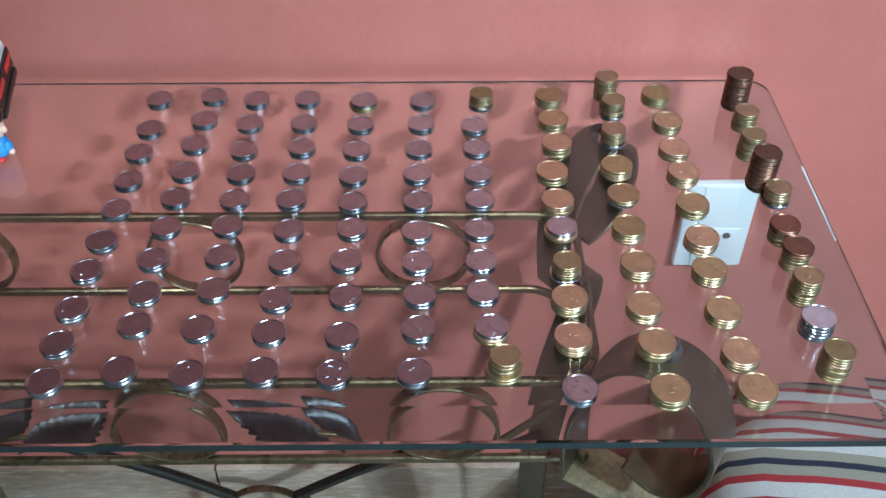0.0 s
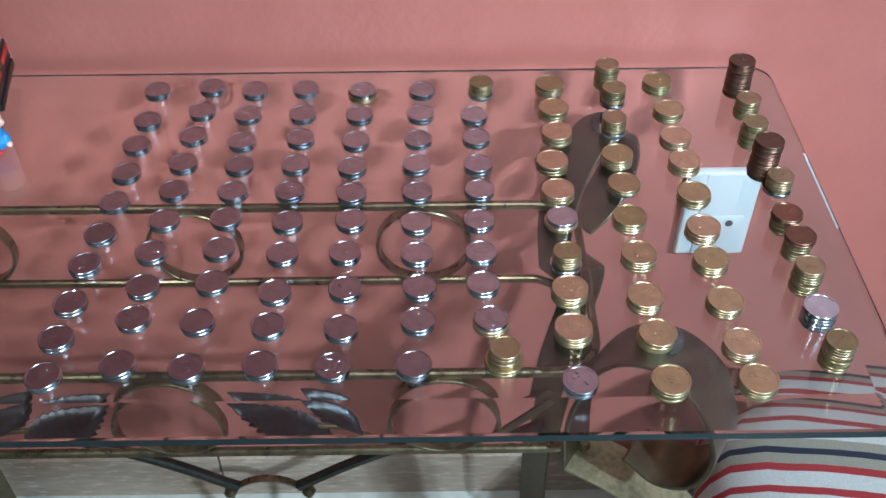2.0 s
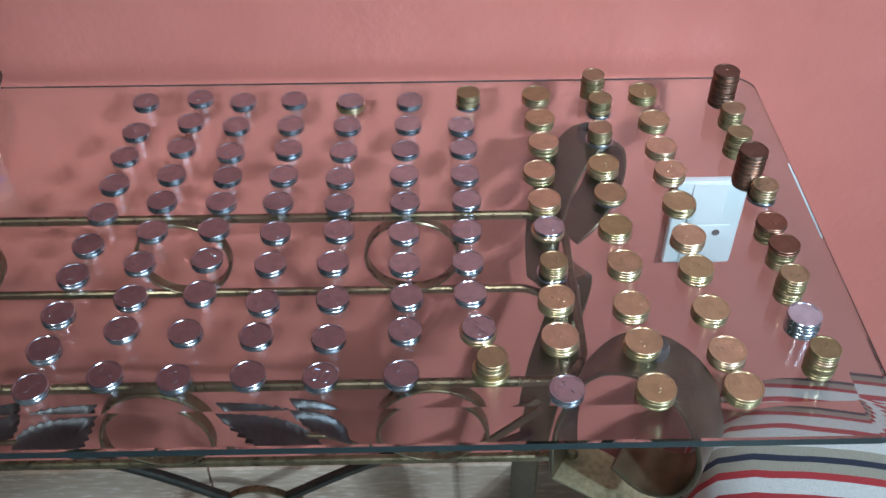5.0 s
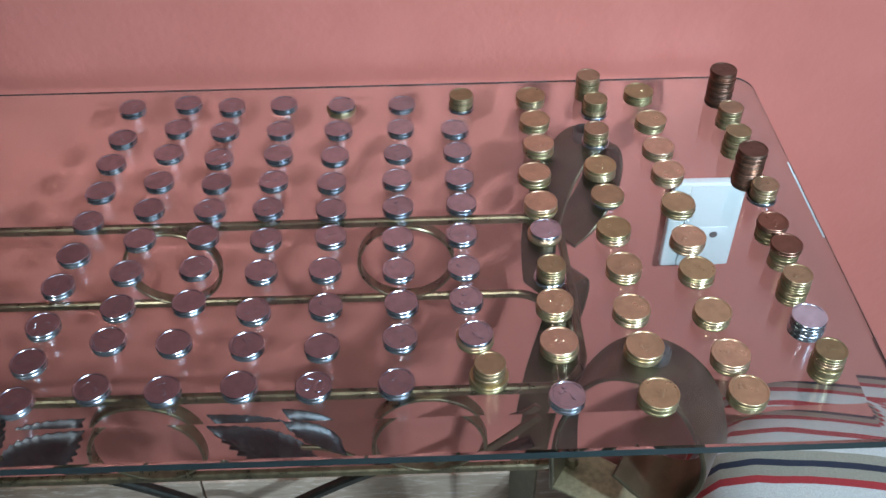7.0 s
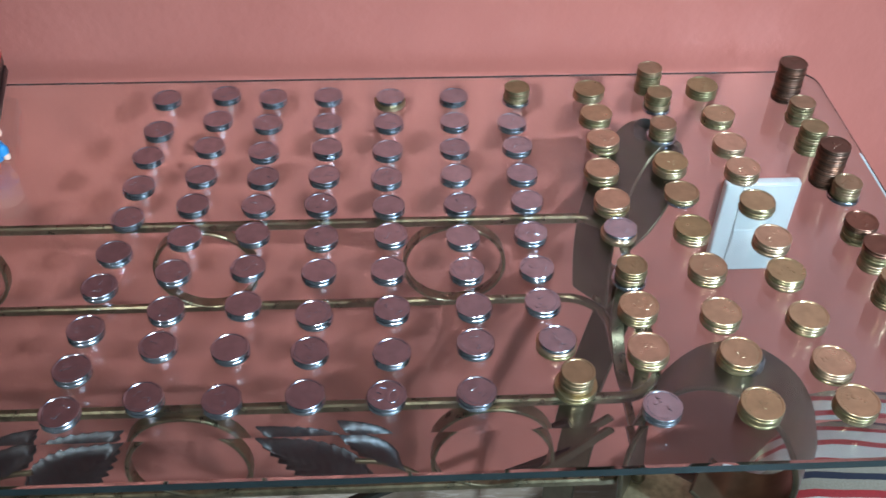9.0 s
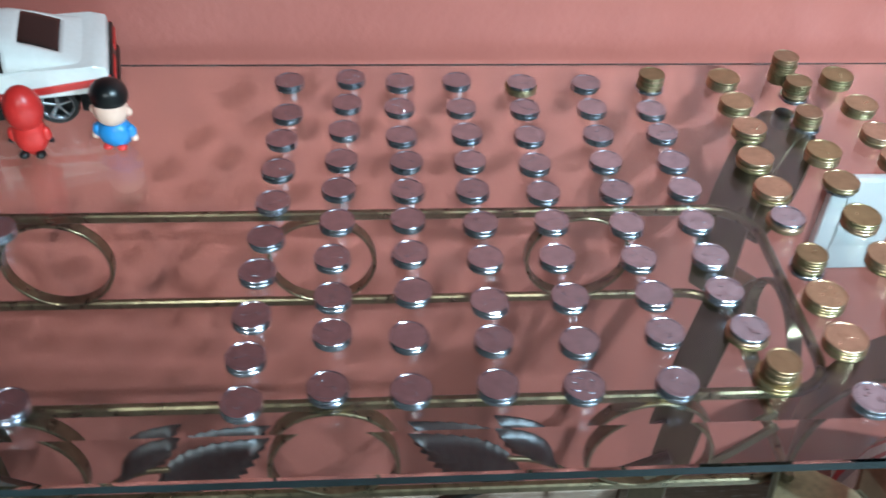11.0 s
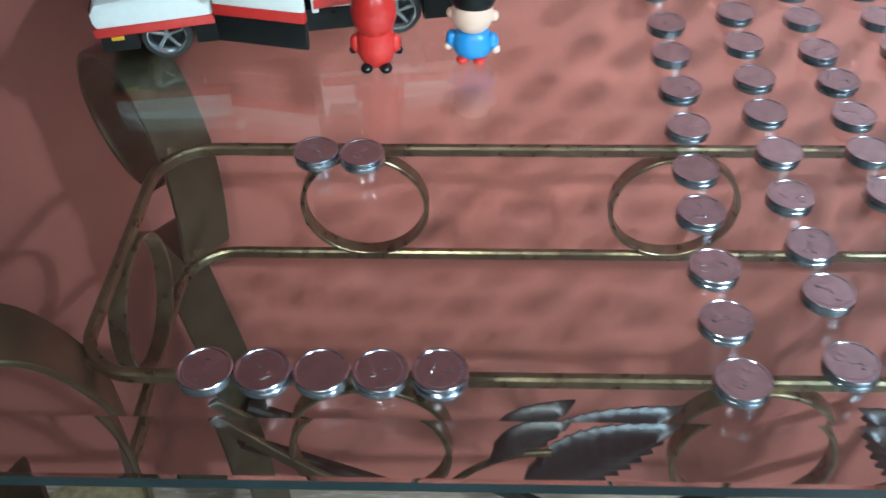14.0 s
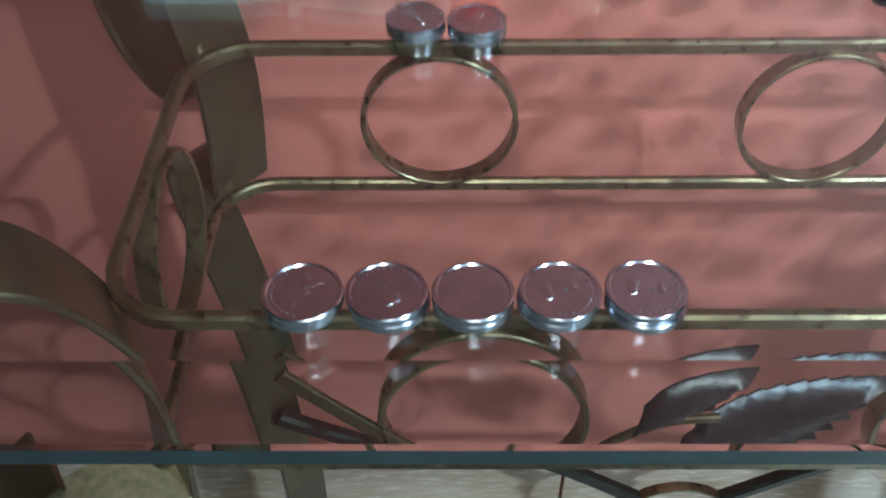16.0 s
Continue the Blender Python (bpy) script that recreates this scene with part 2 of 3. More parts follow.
slab("wall_north", (X1 - X0 + 0.3, 0.12, CEIL), ((X0 + X1) / 2, WALL_Y + 0.06, CEIL / 2), WALL, "terracotta painted plaster wall behind the glass table", "wall")
slab("wall_south", (X1 - X0 + 0.3, 0.12, CEIL), ((X0 + X1) / 2, Y0 - 0.06, CEIL / 2), GREY_PAINT, "plain dark grey wall closing the room", "wall")
slab("wall_east", (0.12, WALL_Y - Y0, CEIL), (X1 + 0.06, (WALL_Y + Y0) / 2, CEIL / 2), GREY_PAINT, "plain dark grey wall closing the room", "wall")
slab("wall_west", (0.12, WALL_Y - Y0, CEIL), (X0 - 0.06, (WALL_Y + Y0) / 2, CEIL / 2), GREY_PAINT, "plain dark grey wall closing the room", "wall")
slab("ceiling", (X1 - X0 + 0.3, WALL_Y - Y0 + 0.3, 0.1), ((X0 + X1) / 2, (WALL_Y + Y0) / 2, CEIL + 0.05), WHITE_PAINT, "plain grey painted ceiling", "ceiling")
floor = slab("floor", (X1 - X0 + 0.3, WALL_Y - Y0 + 0.3, 0.1), ((X0 + X1) / 2, (WALL_Y + Y0) / 2, -0.056), GROUT, "pale glazed floor tiles with thin grey joints", "floor")

baseboard = tagged(new("baseboard"), "brown marbled tile skirting along the terracotta wall", "baseboard", kind="structure")


# ---- the table ----
TOP = 0.73
GX0, GX1, GY1 = -0.62, 0.412, 0.399
table = thing("console_table", "aged brass iron console table with a clear glass top", "table")


def rounded(x0, x1, y0, y1, r, steps=8, front=None):
    out = []
    f = front or r
    for cx, cy, a0, r in ((x1 - f, y0 + f, -90, f), (x1 - r, y1 - r, 0, r), (x0 + r, y1 - r, 90, r), (x0 + f, y0 + f, 180, f)):
        for k in range(steps + 1):
            a = radians(a0 + 90 * k / steps)
            out.append((cx + r * math.cos(a), cy + r * math.sin(a)))
    return out


def glass_bm():
    bm = bmesh.new()
    levels = [(0.0015, -0.0105), (0.0, -0.0095), (0.0, -0.0034), (0.0012, -0.0022), (0.026, 0.0)]
    rings = [[bm.verts.new((x, y, TOP + h)) for x, y in rounded(GX0 + i, GX1 - i, i, GY1 - i, max(0.003, 0.021 - 0.7 * i))] for i, h in levels]
    for a, b in zip(rings, rings[1:]):
        for k in range(len(a)):
            f = bm.faces.new((a[k], a[(k + 1) % len(a)], b[(k + 1) % len(a)], b[k]))
            f.material_index = int(a is rings[1])
    bm.faces.new(rings[0][::-1])
    bm.faces.new(rings[-1])
    return bm


top = part("glass_top", glass_bm(), [GLASS, EDGE], table, "clear bevelled glass sheet with greenish edges", smooth=False)
top.visible_shadow = False

FX0, FX1, FRONT, BACK, HI, LO = -0.452, 0.232, 0.108, 0.296, 0.648, 0.555


def frame_loop(z):
    return [(x, y, z) for x, y in rounded(FX0, FX1, FRONT, BACK, 0.036, 8, 0.030)]


part("rail", bar_bm(frame_loop(HI), 0.008, 0.006, (0, 0, 1), closed=True), BRONZE, table)
part("rail", bar_bm(frame_loop(LO), 0.008, 0.006, (0, 0, 1), closed=True), BRONZE, table)
RING = (HI - LO) / 2 - 0.004
for x in (-0.322, -0.112, 0.098):
    part("ring", bar_bm(circle(x, (HI + LO) / 2, RING, BACK), 0.011, 0.003, (0, 1, 0), closed=True), BRONZE, table)
for x in (-0.302, -0.098, 0.115):
    part("ring", bar_bm(circle(x, (HI + LO) / 2, RING, FRONT), 0.011, 0.003, (0, 1, 0), closed=True), BRONZE, table)
for x in (FX0, FX1):
    part("ring", bar_bm(circle((FRONT + BACK) / 2, (HI + LO) / 2, RING, x, plane="yz"), 0.011, 0.003, (1, 0, 0), closed=True), BRONZE, table)


BACK_SCROLL = [(0.0, 0.552), (-0.006, 0.605), (-0.003, 0.648), (0.014, 0.690), (0.040, 0.706), (0.066, 0.695), (0.077, 0.664), (0.069, 0.633), (0.048, 0.613), (0.022, 0.607)]
FRONT_SCROLL = [(0.0, 0.545), (-0.004, 0.605), (0.003, 0.648), (0.025, 0.690), (0.055, 0.704), (0.085, 0.691), (0.104, 0.656), (0.106, 0.624), (0.094, 0.597), (0.071, 0.586), (0.046, 0.598)]
FRONT_LEG = [(0.055, 0.006), (0.03, 0.03), (0.02, 0.12), (0.070, 0.26), (0.114, 0.37), (0.128, 0.44), (0.118, 0.500), (0.084, 0.535), (0.040, 0.548), (0.0, 0.549)]
BACK_LEG = [(0.045, 0.006), (0.02, 0.03), (0.002, 0.14), (0.0, 0.30), (0.012, 0.40), (0.030, 0.46), (0.047, 0.51), (0.049, 0.545), (0.028, 0.556), (0.0, 0.549)]


def band_bm(cx, cy, sx, lean, line, width):
    """A flat iron band that leans out from the frame's corner along a line of (reach, height)."""
    d = Vector((sx, lean, 0)).normalized()
    pts = glide([(cx + d.x * s, cy + d.y * s, z) for s, z in line], 6)
    return bar_bm(pts, width, 0.004, (-d.y, d.x, 0))


for cx, sx in ((FX0, -1), (FX1, 1)):
    for cy, lean, low, curl, width in ((FRONT + 0.002, -0.62, FRONT_LEG, FRONT_SCROLL, 0.044), (BACK + 0.006, 0.85, BACK_LEG, BACK_SCROLL, 0.040)):
        place = (cx - sx * 0.010, cy, sx, lean)
        part("leg", band_bm(*place, low, width), BAND_LIT if lean < 0 else BRONZE_SHADED, table, "flat metal leg, light and shade toned into its colour")
        part("scroll", band_bm(*place, curl, width), BRONZE_SHADED, table, "aged bronze scroll under the glass, toned darker for shade")
        d = Vector((sx, lean, 0)).normalized()
        px, py = place[0] + d.x * curl[4][0], cy + d.y * curl[4][0]
        part("pad", lathe_bm([(0, 0.0), (0.0075, 0.0), (0.0085, 0.002), (0.0085, 0.009), (0.007, 0.0115), (0, 0.0115)], 20, at=(px, py, TOP - 0.0225)), RUBBER, table, "black rubber pad carrying the glass")


def leaf_bm(root, tip, width, teeth=7, bm=None):
    """A beaten leaf in the plane of the apron: toothed outline, raised midrib, drooping edges."""
    out = bm or bmesh.new()
    a, b = Vector(root), Vector(tip)
    u = (b - a).normalized()
    v = Vector((-u.z, 0, u.x))
    n = teeth * 2
    front, back = [], []
    for k in range(n + 1):
        f = k / n
        w = width / 2 * (math.sin(math.pi * min(1, (f * 0.96 + 0.04) ** 0.8)) ** 0.95) * (0.91 if k % 2 else 1.05)
        mid = a + (b - a) * f
        row = []
        for s, lift in ((1, 0.002), (0.5, -0.0015), (0, -0.004), (-0.5, -0.0015), (-1, 0.002)):
            skew = u * (0.34 * width * abs(s) * (0.72 if k % 2 else 1.0))
            row.append(mid + v * (w * s) + skew + Vector((0, lift + 0.0012 * (k % 2), 0)))
        front.append([out.verts.new(p) for p in row])
        back.append([out.verts.new(p + Vector((0, 0.0014, 0))) for p in row])
    for k in range(n):
        for s in range(4):
            out.faces.new((front[k][s], front[k][s + 1], front[k + 1][s + 1], front[k + 1][s]))
            out.faces.new((back[k][s], back[k + 1][s], back[k + 1][s + 1], back[k][s + 1]))
        for s in (0, 4):
            out.faces.new((front[k][s], front[k + 1][s], back[k + 1][s], back[k][s]))
    for e in (0, n):
        for s in range(4):
            out.faces.new((front[e][s], front[e][s + 1], back[e][s + 1], back[e][s]))
    return out


MIDX = (FX0 + FX1) / 2
Y_LEAF = FRONT - 0.004
for m in (-1, 1):
    def spot(x, z, m=m):
        return (-0.0935 + m * (x + 0.0935), Y_LEAF, z)
    part("stem", bar_bm(glide([spot(-0.262, 0.575), spot(-0.246, 0.592), spot(-0.226, 0.604), spot(-0.205, 0.607)], 5), 0.004, 0.003), BRONZE, table)
    part("leaf", leaf_bm(spot(-0.240, 0.598), spot(-0.200, 0.629), 0.022, 6), STEEL_LEAF, table, "beaten metal leaf, shade toned into its colour", angle=80)
    part("leaf", leaf_bm(spot(-0.224, 0.574), spot(-0.150, 0.622), 0.042, 11), STEEL_LEAF, table, "beaten metal leaf, shade toned into its colour", angle=80)
    part("stem", bar_bm(glide([spot(-0.383, 0.632), spot(-0.356, 0.606), spot(-0.332, 0.585), spot(-0.306, 0.568)], 5), 0.007, 0.003), BRONZE_SHADED, table)

# lower stretcher between the back legs: a ring held by crossed bars
SY, SZ, SR = BACK + 0.03, 0.125, 0.05
part("ring", bar_bm(circle(MIDX, SZ, SR, SY), 0.010, 0.003, (0, 1, 0), closed=True), BRONZE, table)
for m in (-1, 1):
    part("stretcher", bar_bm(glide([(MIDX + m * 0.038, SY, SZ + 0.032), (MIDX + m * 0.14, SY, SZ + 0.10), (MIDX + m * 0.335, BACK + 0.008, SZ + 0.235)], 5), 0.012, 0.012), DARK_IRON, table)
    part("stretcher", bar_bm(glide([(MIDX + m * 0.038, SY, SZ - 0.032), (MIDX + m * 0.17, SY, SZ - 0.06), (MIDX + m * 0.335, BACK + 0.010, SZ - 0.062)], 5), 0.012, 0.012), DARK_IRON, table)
    part("knob", lathe_bm([(0, -0.009), (0.006, -0.007), (0.009, 0), (0.006, 0.007), (0, 0.009)], 12, at=(MIDX + m * 0.05, SY, SZ + 0.02)), BRONZE, table)
for x in (FX0 + 0.004, FX1 - 0.004):
    for y in (FRONT + 0.002, BACK - 0.002):
        for z in (HI, LO):
            part("rivet", lathe_bm([(0, -0.006), (0.004, -0.005), (0.006, 0), (0.004, 0.005), (0, 0.006)], 10, at=(x, y, z)), BRONZE, table)


# ---- coins ----
def coin_bm(radius, thick):
    r, t = radius, thick
    rim = 0.0012
    return lathe_bm([(0, 0.0003), (r - rim - 0.0003, 0.0003), (r - rim, 0), (r - 0.0003, 0), (r, 0.0003), (r, t - 0.0003), (r - 0.0003, t), (r - rim, t), (r - rim - 0.0003, t - 0.0003), (0, t - 0.0003)], 40)


def struck_bm(radius, thick, seed):
    """A coin with a struck face: a worn emblem in low relief and beads inside the rim."""
    out = coin_bm(radius, thick)
    toss = random.Random(seed)
    z = thick - 0.0003

    def dome(x, y, wide, high):
        lathe_bm([(wide, -0.0001), (wide * 0.9, high * 0.45), (wide * 0.6, high * 0.85), (0, high)], 10, bm=out, at=(x, y, z))

    # worn emblem in the middle, letters round part of the rim
    way = toss.uniform(0, 6.28)
    for k in range(toss.randint(6, 10)):
        d, side = toss.uniform(-0.5, 0.5) * radius, toss.gauss(0, 0.14) * radius
        dome(d * math.cos(way) - side * math.sin(way), d * math.sin(way) + side * math.cos(way), toss.uniform(0.05, 0.17) * radius, toss.uniform(0.00015, 0.0004))
    arc_from = toss.uniform(0, 6.28)
    for k in range(toss.randint(8, 14)):
        a = arc_from + k * 0.21
        dome(0.77 * radius * math.cos(a), 0.77 * radius * math.sin(a), 0.00055, 0.00025)
    return out


KINDS = {
    "a": ("coin", 0.0115, 0.00285, SILVER),
    "b": ("coin", 0.0125, 0.00225, BRASS25),
    "c": ("coin", 0.0100, 0.00223, BRASS10),
    "d": ("coin", 0.0110, 0.00165, COPPER),
}
COIN_MESH = {k: finish(coin_bm(r, t), "coin", m) for k, (_, r, t, m) in KINDS.items()}
STRUCK_MESH = {k: [finish(struck_bm(r, t, 11 * i + ord(k)), "coin", m) for i in range(4)] for k, (_, r, t, m) in KINDS.items()}
STACK_LABEL = {
    "aa": "short stack of steel coins on the glass",
    "bbbb": "low stack of brass-coloured coins on the glass",
    "c": "stack of small dull brass coins on the glass",
    "d": "tall stack of dark copper coins on the glass",
    "mix": "mixed stack of steel and brass coins on the glass",
}
dice = random.Random(7)


def stack(x, y, kinds):
    sorts = set(kinds)
    if sorts == {"a"}:
        label = STACK_LABEL["aa"]
    elif sorts == {"b"}:
        label = STACK_LABEL["bbbb"]
    elif sorts == {"c"}:
        label = STACK_LABEL["c"]
    elif sorts == {"d"}:
        label = STACK_LABEL["d"]
    else:
        label = STACK_LABEL["mix"]
    st = thing("coin_stack", label, "coins", "coin stacks in rows on the table", (x, y, TOP + 0.0002))
    z = 0.0
    for i, k in enumerate(kinds):
        _, r, t, _ = KINDS[k]
        struck = i == len(kinds) - 1 and dice.random() < 0.6
        c = new("coin", dice.choice(STRUCK_MESH[k]) if struck else COIN_MESH[k])
        c.parent = st
        c.matrix_basis = pose(dice.gauss(0, 0.0003), dice.gauss(0, 0.0003), z, 0, 0, dice.uniform(0, 360))
        z += t + 0.00003
    return st, z


A, B, C10, D20 = "aa", "bbbb", "c" * 10, "d" * 20
ROWS = {
    "first": ([-0.140, -0.141, -0.140, -0.140, -0.137, -0.135, -0.134, -0.134, -0.132, -0.133], [0.044, 0.076, 0.108, 0.145, 0.177, 0.213, 0.248, 0.284, 0.317, 0.361], [A] * 10),
    "second": ([-0.095, -0.093, -0.094, -0.095, -0.093, -0.092, -0.091, -0.090, -0.088, -0.086], [0.053, 0.093, 0.123, 0.157, 0.192, 0.226, 0.259, 0.295, 0.330, 0.366], [A] * 10),
    "third": ([-0.050, -0.050, -0.046, -0.047, -0.047, -0.046, -0.046, -0.048, -0.049, -0.048], [0.050, 0.089, 0.126, 0.160, 0.193, 0.224, 0.256, 0.287, 0.324, 0.360], [A] * 10),
    "fourth": ([-0.003, -0.002, -0.001, 0.0, 0.0, -0.002, -0.001, -0.001, -0.002, -0.003], [0.051, 0.085, 0.116, 0.154, 0.188, 0.223, 0.256, 0.290, 0.324, 0.361], [A] * 10),
    "fifth": ([0.044, 0.047, 0.047, 0.045, 0.047, 0.046, 0.044, 0.045, 0.046, 0.047], [0.049, 0.082, 0.118, 0.154, 0.189, 0.220, 0.252, 0.286, 0.322, 0.3545], [A] * 9 + ["bba"]),
    "sixth": ([0.096, 0.098, 0.099, 0.097, 0.096, 0.096, 0.095, 0.096, 0.098, 0.099], [0.050, 0.088, 0.119, 0.152, 0.185, 0.220, 0.254, 0.287, 0.322, 0.357], [A] * 10),
    "seventh": ([0.154, 0.147, 0.143, 0.143, 0.143, 0.144, 0.144, 0.144, 0.143, 0.150], [0.054, 0.087, 0.121, 0.153, 0.187, 0.222, 0.253, 0.288, 0.319, 0.355], ["bbccccc", "bba"] + [A] * 7 + ["accccc"]),
    "eighth": ([0.201, 0.201, 0.202, 0.2035, 0.204, 0.204, 0.203, 0.210, 0.210, 0.210], [0.035, 0.077, 0.112, 0.143, 0.187, 0.217, 0.253, 0.290, 0.324, 0.359], [A, B, B, "accccc", "bba", B, B, B, B, B]),
    "ninth": ([0.257, 0.255, 0.253, 0.255, 0.254, 0.256, 0.255, 0.258, 0.263, 0.260], [0.032, 0.071, 0.105, 0.146, 0.185, 0.225, 0.259, 0.301, 0.341, 0.367], [B, B, B, B, B, "abb", B, "accccc", "acccccc", C10]),
    "tenth": ([0.312, 0.309, 0.306, 0.305, 0.306, 0.307, 0.307, 0.306, 0.307, 0.304], [0.032, 0.062, 0.100, 0.140, 0.173, 0.212, 0.250, 0.282, 0.320, 0.361], [B] * 10),
    "eleventh": ([0.3656, 0.3654, 0.365, 0.3685, 0.3673, 0.3748, 0.3663, 0.3675, 0.3724, 0.372], [0.051, 0.087, 0.118, 0.151, 0.179, 0.2235, 0.242, 0.281, 0.320, 0.353], [C10, "aaaaa", C10, "cccccccdd", "cccccddd", "accccc", D20, C10, "cccccccc", D20]),
}
marked = None
for name, (xs, ys, sorts) in ROWS.items():
    for k, (x, y, kinds) in enumerate(zip(xs, ys, sorts)):
        made, high = stack(x, y, kinds)
        if name == "fifth" and k == 0:
            marked = made, high
# the value that can be read on one coin
letters = bpy.data.curves.new("numeral", "FONT")
letters.body, letters.size, letters.extrude, letters.align_x, letters.align_y = "50", 0.0155, 0.0003, "CENTER", "CENTER"
flat = new("numeral", letters)
bpy.context.view_layer.update()
digits = bpy.data.meshes.new_from_object(flat.evaluated_get(bpy.context.evaluated_depsgraph_get()))
bpy.data.objects.remove(flat)
digits.materials.clear()
digits.materials.append(SILVER)
numeral = new("numeral", digits)
numeral.parent = marked[0]
numeral.matrix_basis = pose(0, 0, marked[1] - 0.0002, 0, 0, -14)
for k in range(5):
    stack(-0.3564 + 0.0239 * k, 0.0465, A)
stack(-0.3283, 0.190, A)
stack(-0.3045, 0.188, A)

# ---- toy car ----
def side_bm(outline, y0, y1, bevel=0.0, lean=0.0, bm=None):
    """A solid from an outline in x and z between two depths; lean pulls its upper points in from both sides."""
    out = bm or bmesh.new()
    zs = [z for _, z in outline]
    lo, hi = min(zs), max(zs)
    rings = []
    for y, way in ((y0, 1), (y1, -1)):
        rings.append([out.verts.new((x, y + way * lean * (z - lo) / max(1e-6, hi - lo), z)) for x, z in outline])
    n = len(outline)
    faces = [out.faces.new(rings[0]), out.faces.new(rings[1][::-1])]
    for k in range(n):
        faces.append(out.faces.new((rings[0][k], rings[1][k], rings[1][(k + 1) % n], rings[0][(k + 1) % n])))
    if bevel:
        edges = list({e for f in faces for e in f.edges})
        bmesh.ops.bevel(out, geom=edges, offset=bevel, segments=2, affect="EDGES", profile=0.6)
    return out


def arc(cx, cz, r, a0, a1, n=8):
    return [(cx + r * math.cos(radians(a0 + (a1 - a0) * k / n)), cz + r * math.sin(radians(a0 + (a1 - a0) * k / n))) for k in range(n + 1)]


CW = 0.090
AX = 0.0735
car = thing("toy_car", "white and red toy coupe with black stripes and an open door", "toy car", at=(-0.3600, 0.2965, TOP + 0.0003), turn=11.5)
car.scale = (0.92, 0.92, 0.92)
DOOR0, DOOR1 = -0.042, 0.020
# painted shell: nose with bonnet, tail with boot, far flank
part("body", side_bm([(-0.1165, 0.030), (-0.117, 0.036), (-0.113, 0.0425), (-0.06, 0.0475), (DOOR0, 0.0485), (DOOR0, 0.0245), (-0.1145, 0.0245)], 0.0, CW, 0.0036), CAR_WHITE, car, "glossy white painted shell")
part("body", side_bm([(DOOR1, 0.0245), (DOOR1, 0.0485), (0.060, 0.0495), (0.104, 0.0485), (0.116, 0.0465), (0.117, 0.0245)], 0.0, CW, 0.0036), CAR_WHITE, car, "glossy white painted shell")
part("flank", side_bm([(DOOR0 - 0.002, 0.0245), (DOOR0 - 0.002, 0.0482), (DOOR1 + 0.002, 0.0482), (DOOR1 + 0.002, 0.0245)], CW - 0.006, CW - 0.0003, 0.0008), CAR_WHITE, car)
HEIGHTS = [(-0.054, 0.0), (-0.046, 0.0045), (-0.030, 0.0125), (-0.012, 0.0200), (0.004, 0.0228), (0.028, 0.0232), (0.046, 0.0212), (0.064, 0.0150), (0.082, 0.0068), (0.098, 0.0012), (0.102, 0.0)]


def cabin_bm(wanted):
    """The domed cabin, of which only the faces of one class are made: shell, front, rear, near or far glazing."""
    out = bmesh.new()
    xs = [-0.054 + 0.156 * k / 39 for k in range(40)]
    hx, hz = zip(*HEIGHTS)
    base, mid, n = 0.0474, CW / 2, 22
    spots = []
    for x in xs:
        h = float(np.interp(x, hx, hz))
        wide = 0.0425 - 0.004 * (x > 0.05) * min(1, (x - 0.05) / 0.05)
        row = []
        for k in range(n + 1):
            a = math.pi * k / n
            c, q = math.cos(a), math.sin(a)
            pinch = 1 - 0.16 * (h / 0.0232) * min(1, q * 1.2)
            row.append((x, mid - wide * pinch * math.copysign(abs(c) ** 0.42, c), base + h * abs(q) ** 0.62))
        spots.append(row)
    made = {}

    def vert(i, k):
        if (i, k) not in made:
            made[i, k] = out.verts.new(spots[i][k])
        return made[i, k]

    for i in range(len(xs) - 1):
        xm = (xs[i] + xs[i + 1]) / 2
        for k in range(n):
            ym = (spots[i][k][1] + spots[i][k + 1][1] + spots[i + 1][k][1] + spots[i + 1][k + 1][1]) / 4
            side = abs(ym - mid)
            kind = "shell"
            edge = 0.0305 + 0.006 * (k in (0, 1, 2, n - 1, n - 2, n - 3))
            if -0.050 < xm < -0.011 and side < 0.0315:
                kind = "front"
            elif 0.053 < xm < 0.084 and side < 0.026:
                kind = "rear"
            elif side > 0.027 and -0.034 < xm < 0.040 and min(k, n - 1 - k) < 5:
                kind = "near" if ym < mid else "far"
                if kind == "near" and xm < DOOR1 + 0.004:
                    kind = "open"
            if kind == wanted:
                out.faces.new((vert(i, k), vert(i + 1, k), vert(i + 1, k + 1), vert(i, k + 1)))
    return out


def skin(name, wanted, material, label=""):
    ob = part(name, cabin_bm(wanted), material, car, label)
    mod = ob.modifiers.new("thickness", "SOLIDIFY")
    mod.thickness, mod.offset = 0.0012, -1.0
    return ob


skin("roof", "shell", CAR_WHITE, "white roof and pillars")
skin("windscreen", "front", CAR_GLASS, "smoked dark windscreen")
skin("rear_window", "rear", CAR_GLASS, "smoked dark rear window")
skin("side_window", "near", CAR_GLASS)
skin("side_window", "far", CAR_GLASS)
part("roof_hatch", box_bm((0.021, 0.030, 0.0016), (0.014, CW / 2, 0.0703), 0.0005), CAR_GLASS, car)
part("bonnet_stripe", side_bm([(-0.1135, 0.0430), (-0.061, 0.0476), (-0.050, 0.0484), (-0.050, 0.0494), (-0.061, 0.0488), (-0.1125, 0.0442)], 0.028, CW - 0.028, 0.0003), BLACK, car, "black bonnet stripe")
part("bonnet_scoop", side_bm([(-0.098, 0.0449), (-0.092, 0.0478), (-0.064, 0.0508), (-0.054, 0.0490)], 0.020, CW - 0.020, 0.0012), BLACK, car)
part("bonnet_rib", box_bm((0.056, 0.0016, 0.0012), (-0.078, CW / 2, 0.0494), 0.0004, turn=Matrix.Rotation(radians(-4.6), 4, "Y")), CAR_WHITE, car)
